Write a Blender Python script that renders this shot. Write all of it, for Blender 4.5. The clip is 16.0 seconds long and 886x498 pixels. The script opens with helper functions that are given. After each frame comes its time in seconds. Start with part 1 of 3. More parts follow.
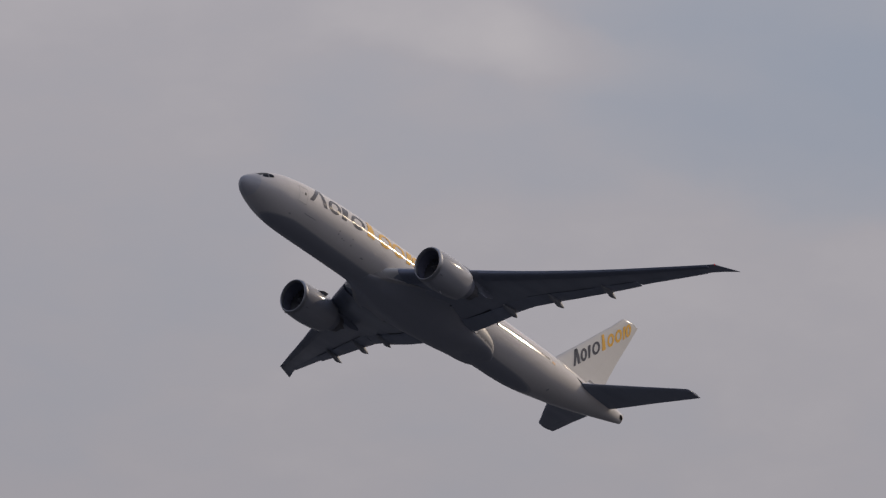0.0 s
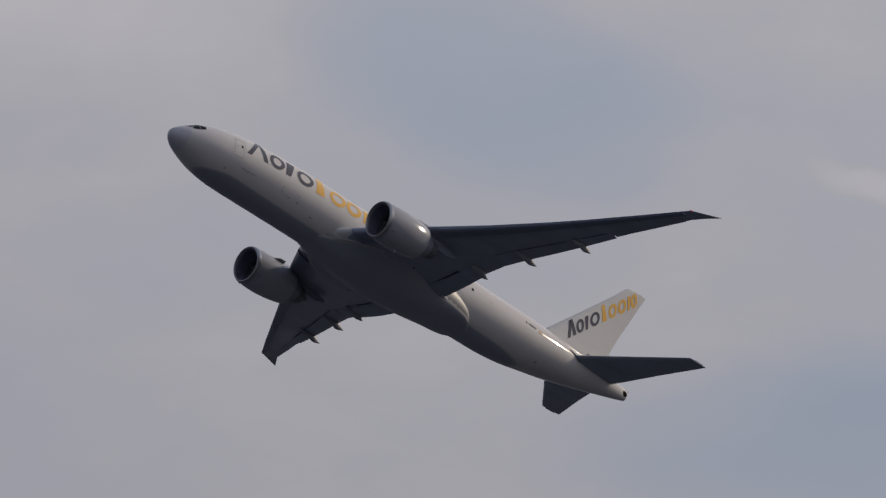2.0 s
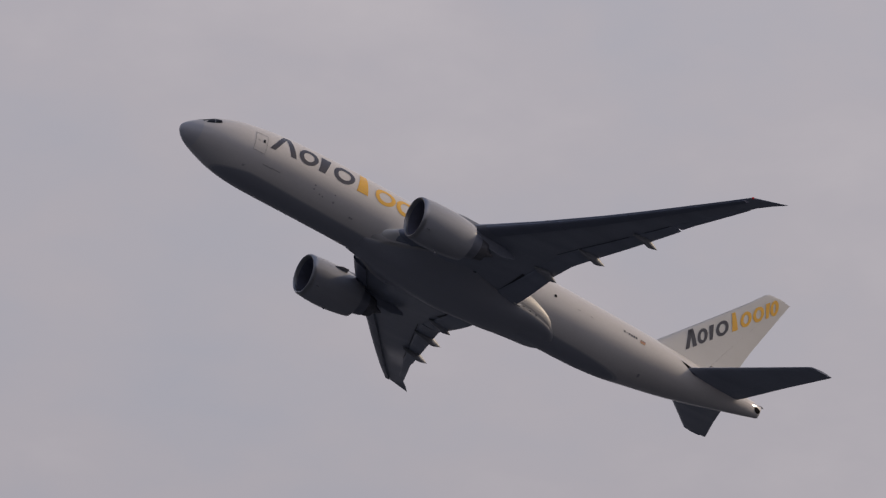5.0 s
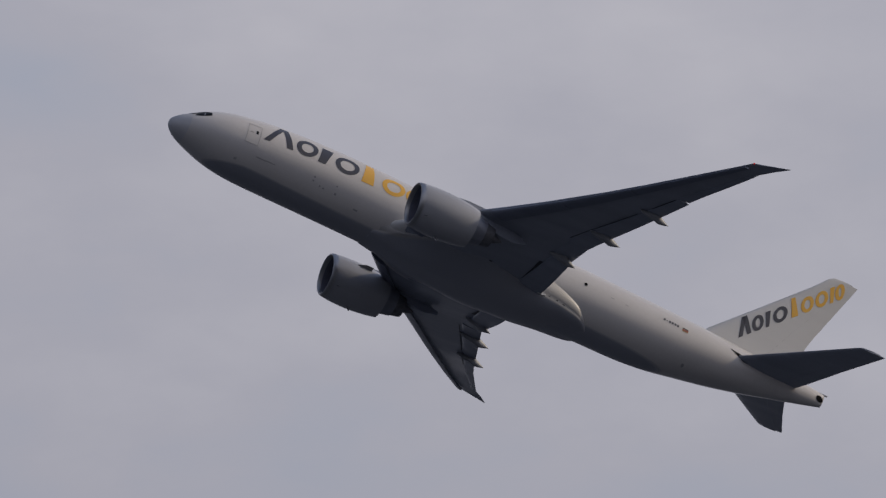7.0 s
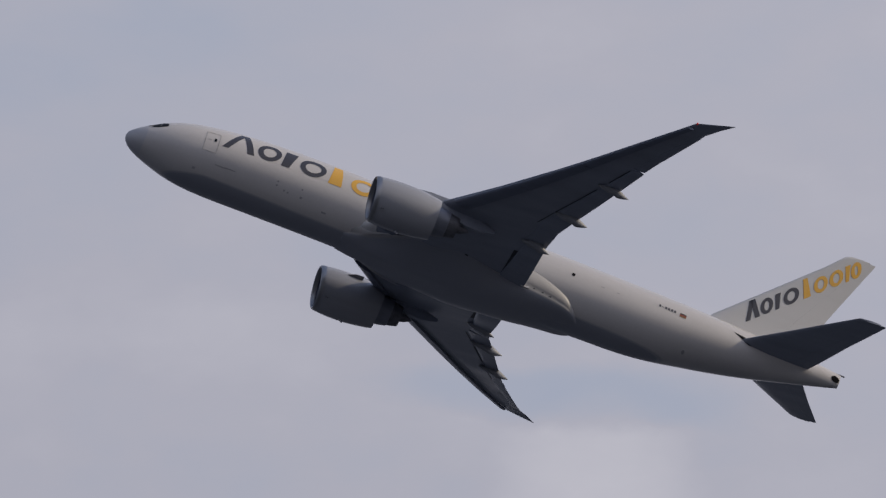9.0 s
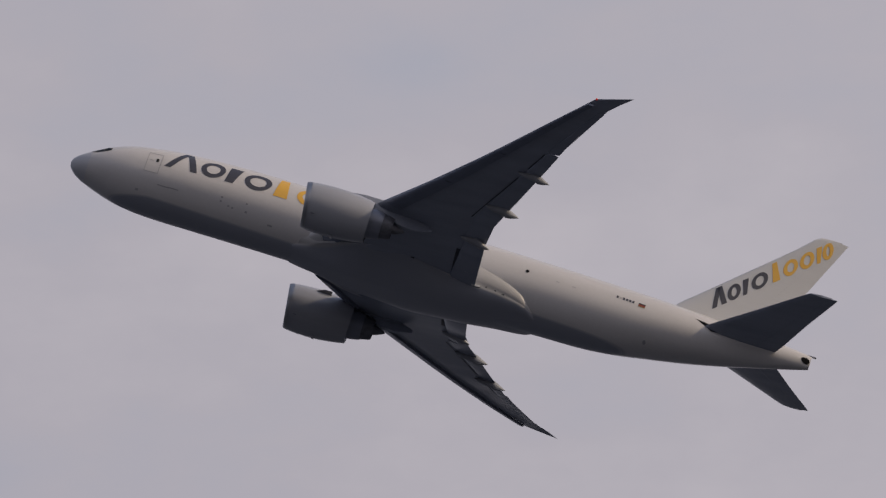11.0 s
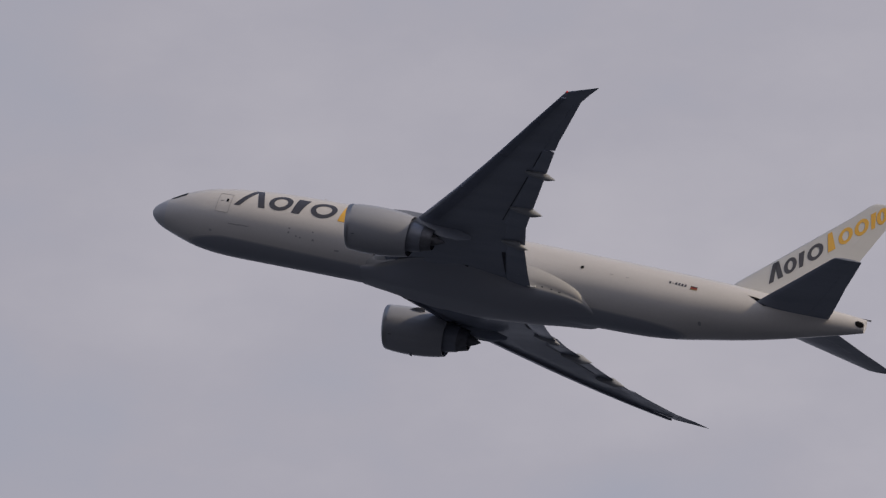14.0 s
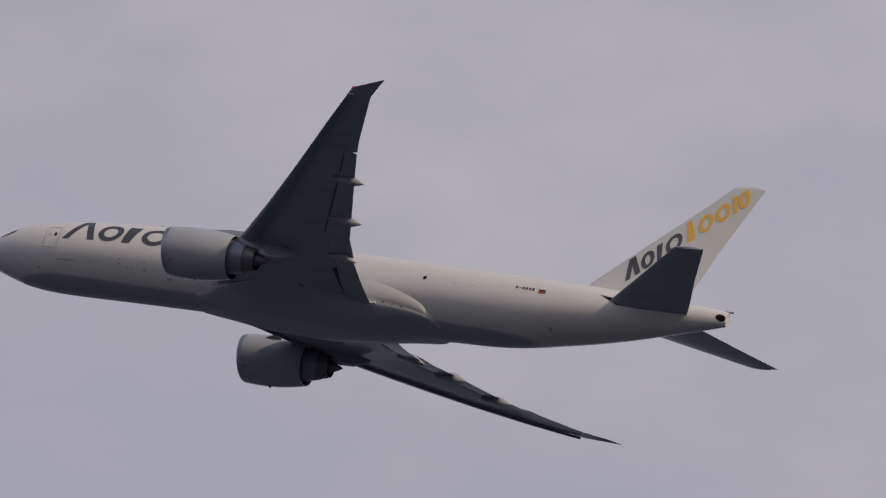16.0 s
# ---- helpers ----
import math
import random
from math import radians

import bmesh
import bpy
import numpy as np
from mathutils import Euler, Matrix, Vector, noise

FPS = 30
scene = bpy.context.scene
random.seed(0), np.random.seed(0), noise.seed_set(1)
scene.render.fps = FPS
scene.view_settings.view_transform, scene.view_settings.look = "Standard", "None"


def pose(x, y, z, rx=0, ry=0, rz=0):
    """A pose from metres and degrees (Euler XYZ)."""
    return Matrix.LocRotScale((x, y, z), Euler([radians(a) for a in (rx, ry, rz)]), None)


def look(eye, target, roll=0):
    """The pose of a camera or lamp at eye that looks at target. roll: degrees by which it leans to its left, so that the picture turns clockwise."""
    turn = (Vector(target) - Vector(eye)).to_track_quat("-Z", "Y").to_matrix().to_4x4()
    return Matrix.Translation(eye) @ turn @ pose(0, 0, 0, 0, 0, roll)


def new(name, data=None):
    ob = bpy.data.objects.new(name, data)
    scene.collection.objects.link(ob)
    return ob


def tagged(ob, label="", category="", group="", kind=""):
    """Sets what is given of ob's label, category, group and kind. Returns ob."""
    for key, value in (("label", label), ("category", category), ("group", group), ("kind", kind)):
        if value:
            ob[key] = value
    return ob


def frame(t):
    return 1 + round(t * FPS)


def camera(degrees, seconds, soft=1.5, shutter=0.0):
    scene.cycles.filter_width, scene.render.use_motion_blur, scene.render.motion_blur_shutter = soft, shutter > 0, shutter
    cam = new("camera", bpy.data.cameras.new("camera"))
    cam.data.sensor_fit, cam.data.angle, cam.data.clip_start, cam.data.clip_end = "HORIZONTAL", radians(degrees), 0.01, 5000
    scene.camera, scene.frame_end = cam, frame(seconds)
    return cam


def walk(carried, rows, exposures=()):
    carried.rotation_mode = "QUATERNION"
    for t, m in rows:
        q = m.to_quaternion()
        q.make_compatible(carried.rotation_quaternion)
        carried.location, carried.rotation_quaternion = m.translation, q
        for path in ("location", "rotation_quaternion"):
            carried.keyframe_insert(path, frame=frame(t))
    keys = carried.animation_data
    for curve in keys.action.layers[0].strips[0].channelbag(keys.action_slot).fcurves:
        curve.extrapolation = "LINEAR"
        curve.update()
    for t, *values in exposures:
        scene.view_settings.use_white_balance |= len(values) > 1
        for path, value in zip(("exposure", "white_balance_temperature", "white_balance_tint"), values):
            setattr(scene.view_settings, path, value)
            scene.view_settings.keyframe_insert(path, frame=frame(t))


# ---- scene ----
cam = camera(4.171, 16.0, soft=1.3)

# The camera stands still on the ground and pans: seconds, turn to the left of north, tilt above the horizon, lean.
PAN = [
    (0, -42.793, 11.038, -0.64),
    (0.5, -41.329, 11.763, 0.31),
    (1, -39.932, 12.406, 0.58),
    (1.5, -38.631, 13.044, 0.50),
    (2, -37.437, 13.719, 0.15),
    (2.5, -35.937, 14.450, -0.17),
    (3, -34.420, 15.205, -0.30),
    (3.5, -32.711, 15.945, -0.36),
    (4, -30.886, 16.684, -0.46),
    (4.5, -29.149, 17.414, -0.37),
    (5, -27.319, 18.135, -0.18),
    (5.5, -25.407, 18.853, 0.05),
    (6, -23.426, 19.574, 0.24),
    (6.5, -21.390, 20.304, 0.32),
    (7, -19.252, 21.049, 0.59),
    (7.5, -17.058, 21.764, 0.35),
    (8, -14.792, 22.507, 0.20),
    (8.5, -12.562, 23.191, -0.05),
    (9, -10.294, 23.784, 0.19),
    (9.5, -7.936, 24.408, 0.12),
    (10, -5.578, 25.001, -0.04),
    (10.5, -3.206, 25.559, -0.23),
    (11, -0.805, 26.077, -0.39),
    (11.5, 1.643, 26.552, -0.46),
    (12, 4.114, 27.062, -0.33),
    (12.5, 6.720, 27.504, -0.33),
    (13, 9.343, 27.810, -0.31),
    (13.5, 11.933, 28.039, -0.27),
    (14, 14.366, 28.344, 0.06),
    (14.5, 16.620, 28.560, 0.17),
    (15, 19.035, 28.701, 0.38),
    (15.5, 21.227, 28.984, 0.42),
    (15.6, 21.798, 29.032, 0.50),
    (15.7, 22.292, 29.060, 0.56),
    (15.8, 22.516, 29.130, 0.60),
    (15.9, 22.931, 29.177, 0.43),
    (16, 23.269, 29.159, 0.31),
]
EXPOSURES = [  # seconds, stops, kelvin, tint
    (0, -0.07, 6690, 11), (0.5, -0.10, 6560, 10), (1.5, -0.15, 6470, 8.8), (2, -0.16, 6500, 9), (2.5, -0.05, 6600, 11), (3.5, -0.08, 6780, 12.5), (4, -0.10, 6800, 12.5), (6.5, -0.11, 6500, 10.4), (7, -0.21, 6360, 9.2), (7.5, -0.16, 6360, 9.2), (8, -0.09, 6330, 9.2), (8.5, -0.12, 6290, 9), (9, -0.05, 6310, 9.4),
    (11.5, -0.02, 6830, 11.5), (12, -0.12, 6540, 9.2), (12.5, -0.04, 6440, 8.9), (13.5, -0.02, 6470, 8.8), (14.5, 0.08, 6680, 10.5), (15, 0.10, 6680, 10.8), (15.5, 0.05, 6620, 10.5), (16, 0.08, 6620, 10.5),
]
walk(cam, [(t, pose(0, 0, 1.7, 90 + tilt, 0, turn) @ pose(0, 0, 0, 0, 0, lean)) for t, turn, tilt, lean in PAN], EXPOSURES)

# ---- world and sun ----
SUN = Vector((0.862, -0.212, 0.463)).normalized()
CLOUD_BANKS = [  # turn, tilt, half length, half width, slope downwards, all in degrees, and weight: gaps of bluer sky (minus) and bright banks (plus)
    (-44.53, 11.82, 1.01, 0.51, 15, -1.50), (-43.20, 11.99, 0.88, 0.16, 12, 0.50), (-42.84, 11.65, 0.80, 0.29, 10, -0.35), (-44.32, 10.70, 1.20, 0.45, 0, 0.35), (-40.26, 12.79, 1.86, 0.40, 0, -1.20),
    (-39.71, 13.96, 0.42, 0.07, 12, 0.75), (-40.12, 13.86, 0.26, 0.06, 10, 0.6), (-40.18, 13.09, 1.01, 0.29, 0, -0.55), (-37.31, 12.82, 1.33, 0.59, 0, 0.35), (-37.68, 14.50, 0.80, 0.37, 20, -1.10),
    (-34.88, 15.09, 1.33, 0.59, 0, 0.60), (-33.73, 16.55, 1.01, 0.24, -5, -0.35), (-16.13, 21.31, 1.33, 0.93, 0, -0.35), (-11.05, 22.67, 0.42, 0.32, -10, 0.75), (-10.96, 23.07, 0.69, 0.13, 5, -0.85),
    (7.78, 26.45, 1.12, 0.29, -8, 1.10), (13.29, 27.09, 0.80, 0.27, -20, -0.35),
]


def build_world():
    world = bpy.data.worlds.new("sky")
    scene.world = world
    world.use_nodes = True
    nt = world.node_tree
    nt.nodes.clear()
    N, L = nt.nodes.new, nt.links.new
    out, back = N("ShaderNodeOutputWorld"), N("ShaderNodeBackground")
    coord = N("ShaderNodeTexCoord")
    sky = N("ShaderNodeTexSky")
    sky.sky_type, sky.sun_disc = "NISHITA", False
    sky.sun_elevation = math.asin(SUN.z)
    sky.sun_rotation = math.atan2(SUN.x, SUN.y)
    sky.dust_density, sky.air_density = 1.5, 1.0

    def math_node(op, a, b=None, c=None):
        n = N("ShaderNodeMath")
        n.operation = op
        for k, v in enumerate((a, b, c)):
            if v is None:
                continue
            if isinstance(v, (int, float)):
                n.inputs[k].default_value = v
            else:
                L(v, n.inputs[k])
        return n.outputs[0]

    def noise_node(scale, detail, stretch, rough=0.55):
        m = N("ShaderNodeMapping")
        m.inputs["Scale"].default_value = stretch
        L(coord.outputs["Generated"], m.inputs["Vector"])
        n = N("ShaderNodeTexNoise")
        n.inputs["Scale"].default_value, n.inputs["Detail"].default_value, n.inputs["Roughness"].default_value = scale, detail, rough
        L(m.outputs[0], n.inputs["Vector"])
        return n

    # direction with ragged edges, which frays the banks' outlines
    rag = noise_node(55, 6, (1, 1, 1.8))
    shift = N("ShaderNodeVectorMath")
    shift.operation = "MULTIPLY_ADD"
    shift.inputs[1].default_value = (0.008, 0.008, 0.006)
    L(rag.outputs["Color"], shift.inputs[0])
    L(coord.outputs["Generated"], shift.inputs[2])
    mid = N("ShaderNodeVectorMath")
    mid.operation = "SUBTRACT"
    mid.inputs[1].default_value = (0.004, 0.004, 0.003)
    L(shift.outputs[0], mid.inputs[0])
    unit = N("ShaderNodeVectorMath")
    unit.operation = "NORMALIZE"
    L(mid.outputs[0], unit.inputs[0])
    bank = None
    for turn, tilt, long, wide, slope, weight in CLOUD_BANKS:
        a, b, c = radians(turn), radians(tilt), radians(slope)
        right, up = Vector((math.cos(a), math.sin(a), 0)), Vector((math.sin(a) * math.sin(b), -math.cos(a) * math.sin(b), math.cos(b)))
        reach = []
        for axis, size in ((right * math.cos(c) - up * math.sin(c), long), (right * math.sin(c) + up * math.cos(c), wide)):
            dot = N("ShaderNodeVectorMath")
            dot.operation = "DOT_PRODUCT"
            dot.inputs[1].default_value = axis / radians(size)
            L(unit.outputs[0], dot.inputs[0])
            reach.append(dot.outputs["Value"])
        m = N("ShaderNodeMapRange")
        m.interpolation_type = "SMOOTHSTEP"
        m.inputs["From Min"].default_value, m.inputs["From Max"].default_value, m.inputs["To Max"].default_value = 2.2, 0.0, weight
        L(math_node("ADD", math_node("MULTIPLY", reach[0], reach[0]), math_node("MULTIPLY", reach[1], reach[1])), m.inputs["Value"])
        bank = m.outputs[0] if bank is None else math_node("ADD", bank, m.outputs[0])
    big, small = noise_node(9, 6, (1, 1, 2.5)), noise_node(45, 5, (1, 1, 2.0))
    level = math_node("ADD", math_node("MULTIPLY_ADD", big.outputs["Fac"], 0.55, 0.245), math_node("MULTIPLY", small.outputs["Fac"], 0.40))
    level = math_node("ADD", level, math_node("MULTIPLY", bank, 0.28))
    ramp = N("ShaderNodeValToRGB")
    e = ramp.color_ramp.elements
    e[0].position, e[0].color = 0.30, (0.310, 0.345, 0.420, 1)
    e[1].position, e[1].color = 1.0, (0.500, 0.480, 0.500, 1)
    for p, c in ((0.55, (0.355, 0.370, 0.425, 1)), (0.72, (0.400, 0.390, 0.425, 1))):
        s = e.new(p)
        s.color = c
    L(level, ramp.inputs["Fac"])
    scaled = N("ShaderNodeVectorMath")
    scaled.operation = "SCALE"
    scaled.inputs["Scale"].default_value = 0.05
    L(sky.outputs[0], scaled.inputs[0])
    mix = N("ShaderNodeMix")
    mix.data_type = "RGBA"
    mix.inputs["Factor"].default_value = 0.94
    L(scaled.outputs[0], mix.inputs["A"])
    L(ramp.outputs["Color"], mix.inputs["B"])
    # the veil of cloud is brighter and warmer towards the sun
    near = N("ShaderNodeVectorMath")
    near.operation = "DOT_PRODUCT"
    near.inputs[1].default_value = SUN
    L(coord.outputs["Generated"], near.inputs[0])
    glow = math_node("POWER", 2.718, math_node("MULTIPLY", math_node("ADD", near.outputs["Value"], 0.20), 0.50))
    tint = N("ShaderNodeMix")
    tint.data_type = "RGBA"
    tint.inputs["A"].default_value, tint.inputs["B"].default_value = (1.0, 1.0, 1.065, 1), (1.0, 1.0, 1.0, 1)
    L(math_node("MULTIPLY", math_node("ADD", near.outputs["Value"], 0.17), 1.3), tint.inputs["Factor"])
    high = N("ShaderNodeMapRange")
    high.interpolation_type = "SMOOTHSTEP"
    high.inputs["From Min"].default_value, high.inputs["From Max"].default_value = 0.52, 0.95
    upper = N("ShaderNodeSeparateXYZ")
    L(coord.outputs["Generated"], upper.inputs[0])
    L(upper.outputs["Z"], high.inputs["Value"])
    blue = N("ShaderNodeMix")
    blue.data_type = "RGBA"
    L(high.outputs[0], blue.inputs["Factor"])
    L(tint.outputs["Result"], blue.inputs["A"])
    blue.inputs["B"].default_value = (0.78, 0.98, 1.34, 1)
    away = N("ShaderNodeMix")
    away.data_type = "RGBA"
    away.inputs["B"].default_value = (0.84, 0.98, 1.24, 1)
    L(math_node("MULTIPLY", math_node("SUBTRACT", -0.25, near.outputs["Value"]), 2.0), away.inputs["Factor"])
    L(blue.outputs["Result"], away.inputs["A"])
    warm = N("ShaderNodeVectorMath")
    warm.operation = "MULTIPLY"
    L(mix.outputs["Result"], warm.inputs[0])
    L(away.outputs["Result"], warm.inputs[1])
    lit = N("ShaderNodeVectorMath")
    lit.operation = "SCALE"
    L(warm.outputs[0], lit.inputs[0])
    # and darker overhead than low down
    height = N("ShaderNodeSeparateXYZ")
    L(coord.outputs["Generated"], height.inputs[0])
    fall = N("ShaderNodeMapRange")
    fall.interpolation_type = "SMOOTHSTEP"
    fall.inputs["From Min"].default_value, fall.inputs["From Max"].default_value = 0.40, 1.0
    fall.inputs["To Min"].default_value, fall.inputs["To Max"].default_value = 1.0, 0.5
    L(height.outputs["Z"], fall.inputs["Value"])
    # murk along the horizon
    murk = N("ShaderNodeMapRange")
    murk.interpolation_type = "SMOOTHSTEP"
    murk.inputs["From Min"].default_value, murk.inputs["From Max"].default_value = 0.0, 0.46
    murk.inputs["To Min"].default_value, murk.inputs["To Max"].default_value = 0.50, 1.0
    L(height.outputs["Z"], murk.inputs["Value"])
    L(math_node("MULTIPLY", math_node("MULTIPLY", glow, fall.outputs[0]), murk.outputs[0]), lit.inputs["Scale"])
    L(lit.outputs[0], back.inputs["Color"])
    back.inputs["Strength"].default_value = 1.0
    L(back.outputs[0], out.inputs["Surface"])


build_world()
lamp = bpy.data.lights.new("sun", "SUN")
lamp.energy, lamp.angle, lamp.color = 2.2, radians(0.55), (1.0, 0.82, 0.60)
new("sun", lamp).matrix_world = look(SUN * 100, (0, 0, 0))


# ---- materials ----
def material(name, colour, rough=0.4, metal=0.0, dirt=0.15, scale=0.6, dark=0.6, bump=0.0, streak=True, coat=0.0, emit=None, shine=0.5):
    """A painted or bare surface with broad soiling, fine grain and streaks that run aft."""
    mat = bpy.data.materials.new(name)
    mat.use_nodes = True
    nt = mat.node_tree
    N, L = nt.nodes.new, nt.links.new
    b = nt.nodes["Principled BSDF"]
    b.inputs["Roughness"].default_value, b.inputs["Metallic"].default_value = rough, metal
    b.inputs["Coat Weight"].default_value, b.inputs["Specular IOR Level"].default_value = coat, shine
    coord = N("ShaderNodeTexCoord")
    m = N("ShaderNodeMapping")
    m.inputs["Scale"].default_value = (0.12, 1, 1) if streak else (1, 1, 1)
    L(coord.outputs["Object"], m.inputs["Vector"])
    n1, n2 = N("ShaderNodeTexNoise"), N("ShaderNodeTexNoise")
    n1.inputs["Scale"].default_value, n1.inputs["Detail"].default_value = scale, 5
    n2.inputs["Scale"].default_value, n2.inputs["Detail"].default_value = scale * 9, 4
    L(m.outputs[0], n1.inputs["Vector"])
    L(coord.outputs["Object"], n2.inputs["Vector"])
    add = N("ShaderNodeMath")
    add.operation = "MULTIPLY_ADD"
    add.inputs[1].default_value = 0.35
    L(n2.outputs["Fac"], add.inputs[0])
    L(n1.outputs["Fac"], add.inputs[2])
    r = N("ShaderNodeMapRange")
    r.inputs["From Min"].default_value, r.inputs["From Max"].default_value = 0.45, 0.9
    r.inputs["To Min"].default_value, r.inputs["To Max"].default_value = 0.0, dirt * 2
    L(add.outputs[0], r.inputs["Value"])
    mix = N("ShaderNodeMix")
    mix.data_type = "RGBA"
    mix.inputs["A"].default_value = (*colour, 1)
    mix.inputs["B"].default_value = (*(c * dark for c in colour), 1)
    L(r.outputs[0], mix.inputs["Factor"])
    L(mix.outputs["Result"], b.inputs["Base Color"])
    rr = N("ShaderNodeMapRange")
    rr.inputs["To Min"].default_value, rr.inputs["To Max"].default_value = rough * 0.8, min(1, rough * 1.3)
    L(n1.outputs["Fac"], rr.inputs["Value"])
    L(rr.outputs[0], b.inputs["Roughness"])
    if bump:
        bp = N("ShaderNodeBump")
        bp.inputs["Strength"].default_value, bp.inputs["Distance"].default_value = bump, 0.02
        L(n2.outputs["Fac"], bp.inputs["Height"])
        L(bp.outputs[0], b.inputs["Normal"])
    if emit:
        b.inputs["Emission Color"].default_value, b.inputs["Emission Strength"].default_value = (*emit[:3], 1), emit[3]
    return mat


def hull_material(name="hull_paint", rough=0.06, white=(0.60, 0.585, 0.585)):
    """White hull with a grey belly, part paint and part painted-in shade, that reaches from behind the nose to under
    the tail.
    """
    mat = material(name, white, rough, dirt=0.20, scale=0.5, dark=0.70)
    nt = mat.node_tree
    N, L = nt.nodes.new, nt.links.new
    b = nt.nodes["Principled BSDF"]
    white = b.inputs["Base Color"].links[0].from_socket
    coord, sep = N("ShaderNodeTexCoord"), N("ShaderNodeSeparateXYZ")
    L(coord.outputs["Object"], sep.inputs[0])

    def op(kind, a, c=None, d=None):
        n = N("ShaderNodeMath")
        n.operation = kind
        for k, v in enumerate((a, c, d)):
            if v is not None:
                if isinstance(v, (int, float)):
                    n.inputs[k].default_value = v
                else:
                    L(v, n.inputs[k])
        return n.outputs[0]

    def step(a, b, to):
        m = N("ShaderNodeMapRange")
        m.interpolation_type = "SMOOTHSTEP"
        m.inputs["From Min"].default_value, m.inputs["From Max"].default_value, m.inputs["To Max"].default_value = a, b, to
        L(sep.outputs["X"], m.inputs["Value"])
        return m.outputs[0]

    # the edge's height: low under the nose, high at the wings, low again under the tail
    edge = op("SUBTRACT", -1.97, op("ADD", step(3.0, 12.0, 0.76), op("SUBTRACT", 0.32, step(-8.0, 0.0, 0.32))))
    edge = op("SUBTRACT", edge, op("MULTIPLY", op("MAXIMUM", op("SUBTRACT", sep.outputs["X"], 25.0), 0.0), 0.10))
    mr = N("ShaderNodeMapRange")
    mr.inputs["From Min"].default_value, mr.inputs["From Max"].default_value = -0.07, 0.07
    L(op("SUBTRACT", edge, sep.outputs["Z"]), mr.inputs["Value"])
    grey = mr.outputs[0]
    mix = N("ShaderNodeMix")
    mix.data_type = "RGBA"
    L(grey, mix.inputs["Factor"])
    L(white, mix.inputs["A"])
    # grey belly paint, with some of the belly's shade and reflection put into it
    mix.inputs["B"].default_value = (0.29, 0.305, 0.355, 1)
    L(mix.outputs["Result"], b.inputs["Base Color"])
    # the grey is more matt than the white
    gloss = b.inputs["Roughness"].links[0].from_socket if b.inputs["Roughness"].links else None
    dull = N("ShaderNodeMix")
    dull.data_type = "FLOAT"
    L(grey, dull.inputs["Factor"])
    dull.inputs["A"].default_value, dull.inputs["B"].default_value = b.inputs["Roughness"].default_value, 0.42
    if gloss:
        L(gloss, dull.inputs["A"])
    L(dull.outputs["Result"], b.inputs["Roughness"])
    return mat


M_HULL = hull_material()
M_BELLY = hull_material("fairing_paint", 0.45, (0.41, 0.405, 0.41))
M_WHITE = material("white_paint", (0.58, 0.58, 0.58), 0.12, dirt=0.12, scale=0.8, dark=0.75)
M_RADOME = material("radome_paint", (0.47, 0.475, 0.505), 0.32, dirt=0.2, scale=1.5, dark=0.75)
M_GREY = material("grey_wing_paint", (0.28, 0.308, 0.38), 0.24, dirt=0.25, scale=0.7, dark=0.6, bump=0.05)
M_FAIR = material("grey_fairing_paint", (0.30, 0.31, 0.335), 0.45, dirt=0.2, scale=1.0, dark=0.65)
M_COWL = material("cowl_paint", (0.345, 0.355, 0.395), 0.08, dirt=0.22, scale=0.9, dark=0.62)
M_LIP = material("polished_lip", (0.36, 0.365, 0.385), 0.40, metal=1.0, dirt=0.1, scale=2.0, streak=False)
M_SLAT = material("bare_slat_metal", (0.17, 0.19, 0.25), 0.34, metal=0.3, dirt=0.15, scale=1.0)
M_HOT = material("scorched_nozzle_metal", (0.17, 0.175, 0.20), 0.5, metal=0.6, dirt=0.4, scale=2.5, dark=0.5, streak=False)
M_DARK = material("matt_black", (0.010, 0.010, 0.012), 0.9, dirt=0.1, streak=False, shine=0.05)
M_FAN = material("fan_blade_composite", (0.05, 0.05, 0.055), 0.35, dirt=0.2, scale=3, streak=False)
# dark colour for the shade in the flap gaps, and for the drain ports
M_COVE = material("gap_shade_and_ports", (0.06, 0.065, 0.08), 0.6, dirt=0.3, scale=1.5, shine=0.2)
M_GLASS = material("cockpit_glass", (0.012, 0.014, 0.018), 0.3, dirt=0.05, streak=False, shine=0.04)
M_CHAR = material("charcoal_livery_paint", (0.055, 0.055, 0.068), 0.07, dirt=0.1, scale=1.2, dark=0.8)
M_GOLD = material("gold_livery_paint", (0.72, 0.41, 0.06), 0.07, dirt=0.1, scale=1.2, dark=0.85)
M_LINE = material("door_outline_paint", (0.30, 0.30, 0.31), 0.5, dirt=0.1)
M_FAINT = material("faint_panel_paint", (0.36, 0.36, 0.37), 0.5, dirt=0.1)
M_DUCT = material("inlet_liner", (0.16, 0.17, 0.23), 0.5, dirt=0.2, scale=2.0, streak=False)
M_BLACK = material("flag_black", (0.02, 0.02, 0.02), 0.5, dirt=0.05)
M_RED = material("flag_red", (0.22, 0.015, 0.012), 0.5, dirt=0.05)
M_FLAG = material("flag_gold", (0.20, 0.10, 0.02), 0.5, dirt=0.05)
M_CORE = material("core_cowl_metal", (0.22, 0.235, 0.29), 0.32, metal=0.3, dirt=0.3, scale=1.5, dark=0.6)
M_NAV = material("red_position_light", (0.5, 0.02, 0.02), 0.2, dirt=0.0, emit=(1.0, 0.06, 0.05, 0.16))
# unseen ground; its blue-grey is set for the light it bounces onto undersides
M_GROUND = material("bounce_ground", (0.052, 0.061, 0.080), 0.95, dirt=0.5, scale=0.01, dark=0.45, bump=0.3, streak=False)


# ---- mesh helpers ----
REF = 32.0  # the body's own origin lies this far aft of the nose tip


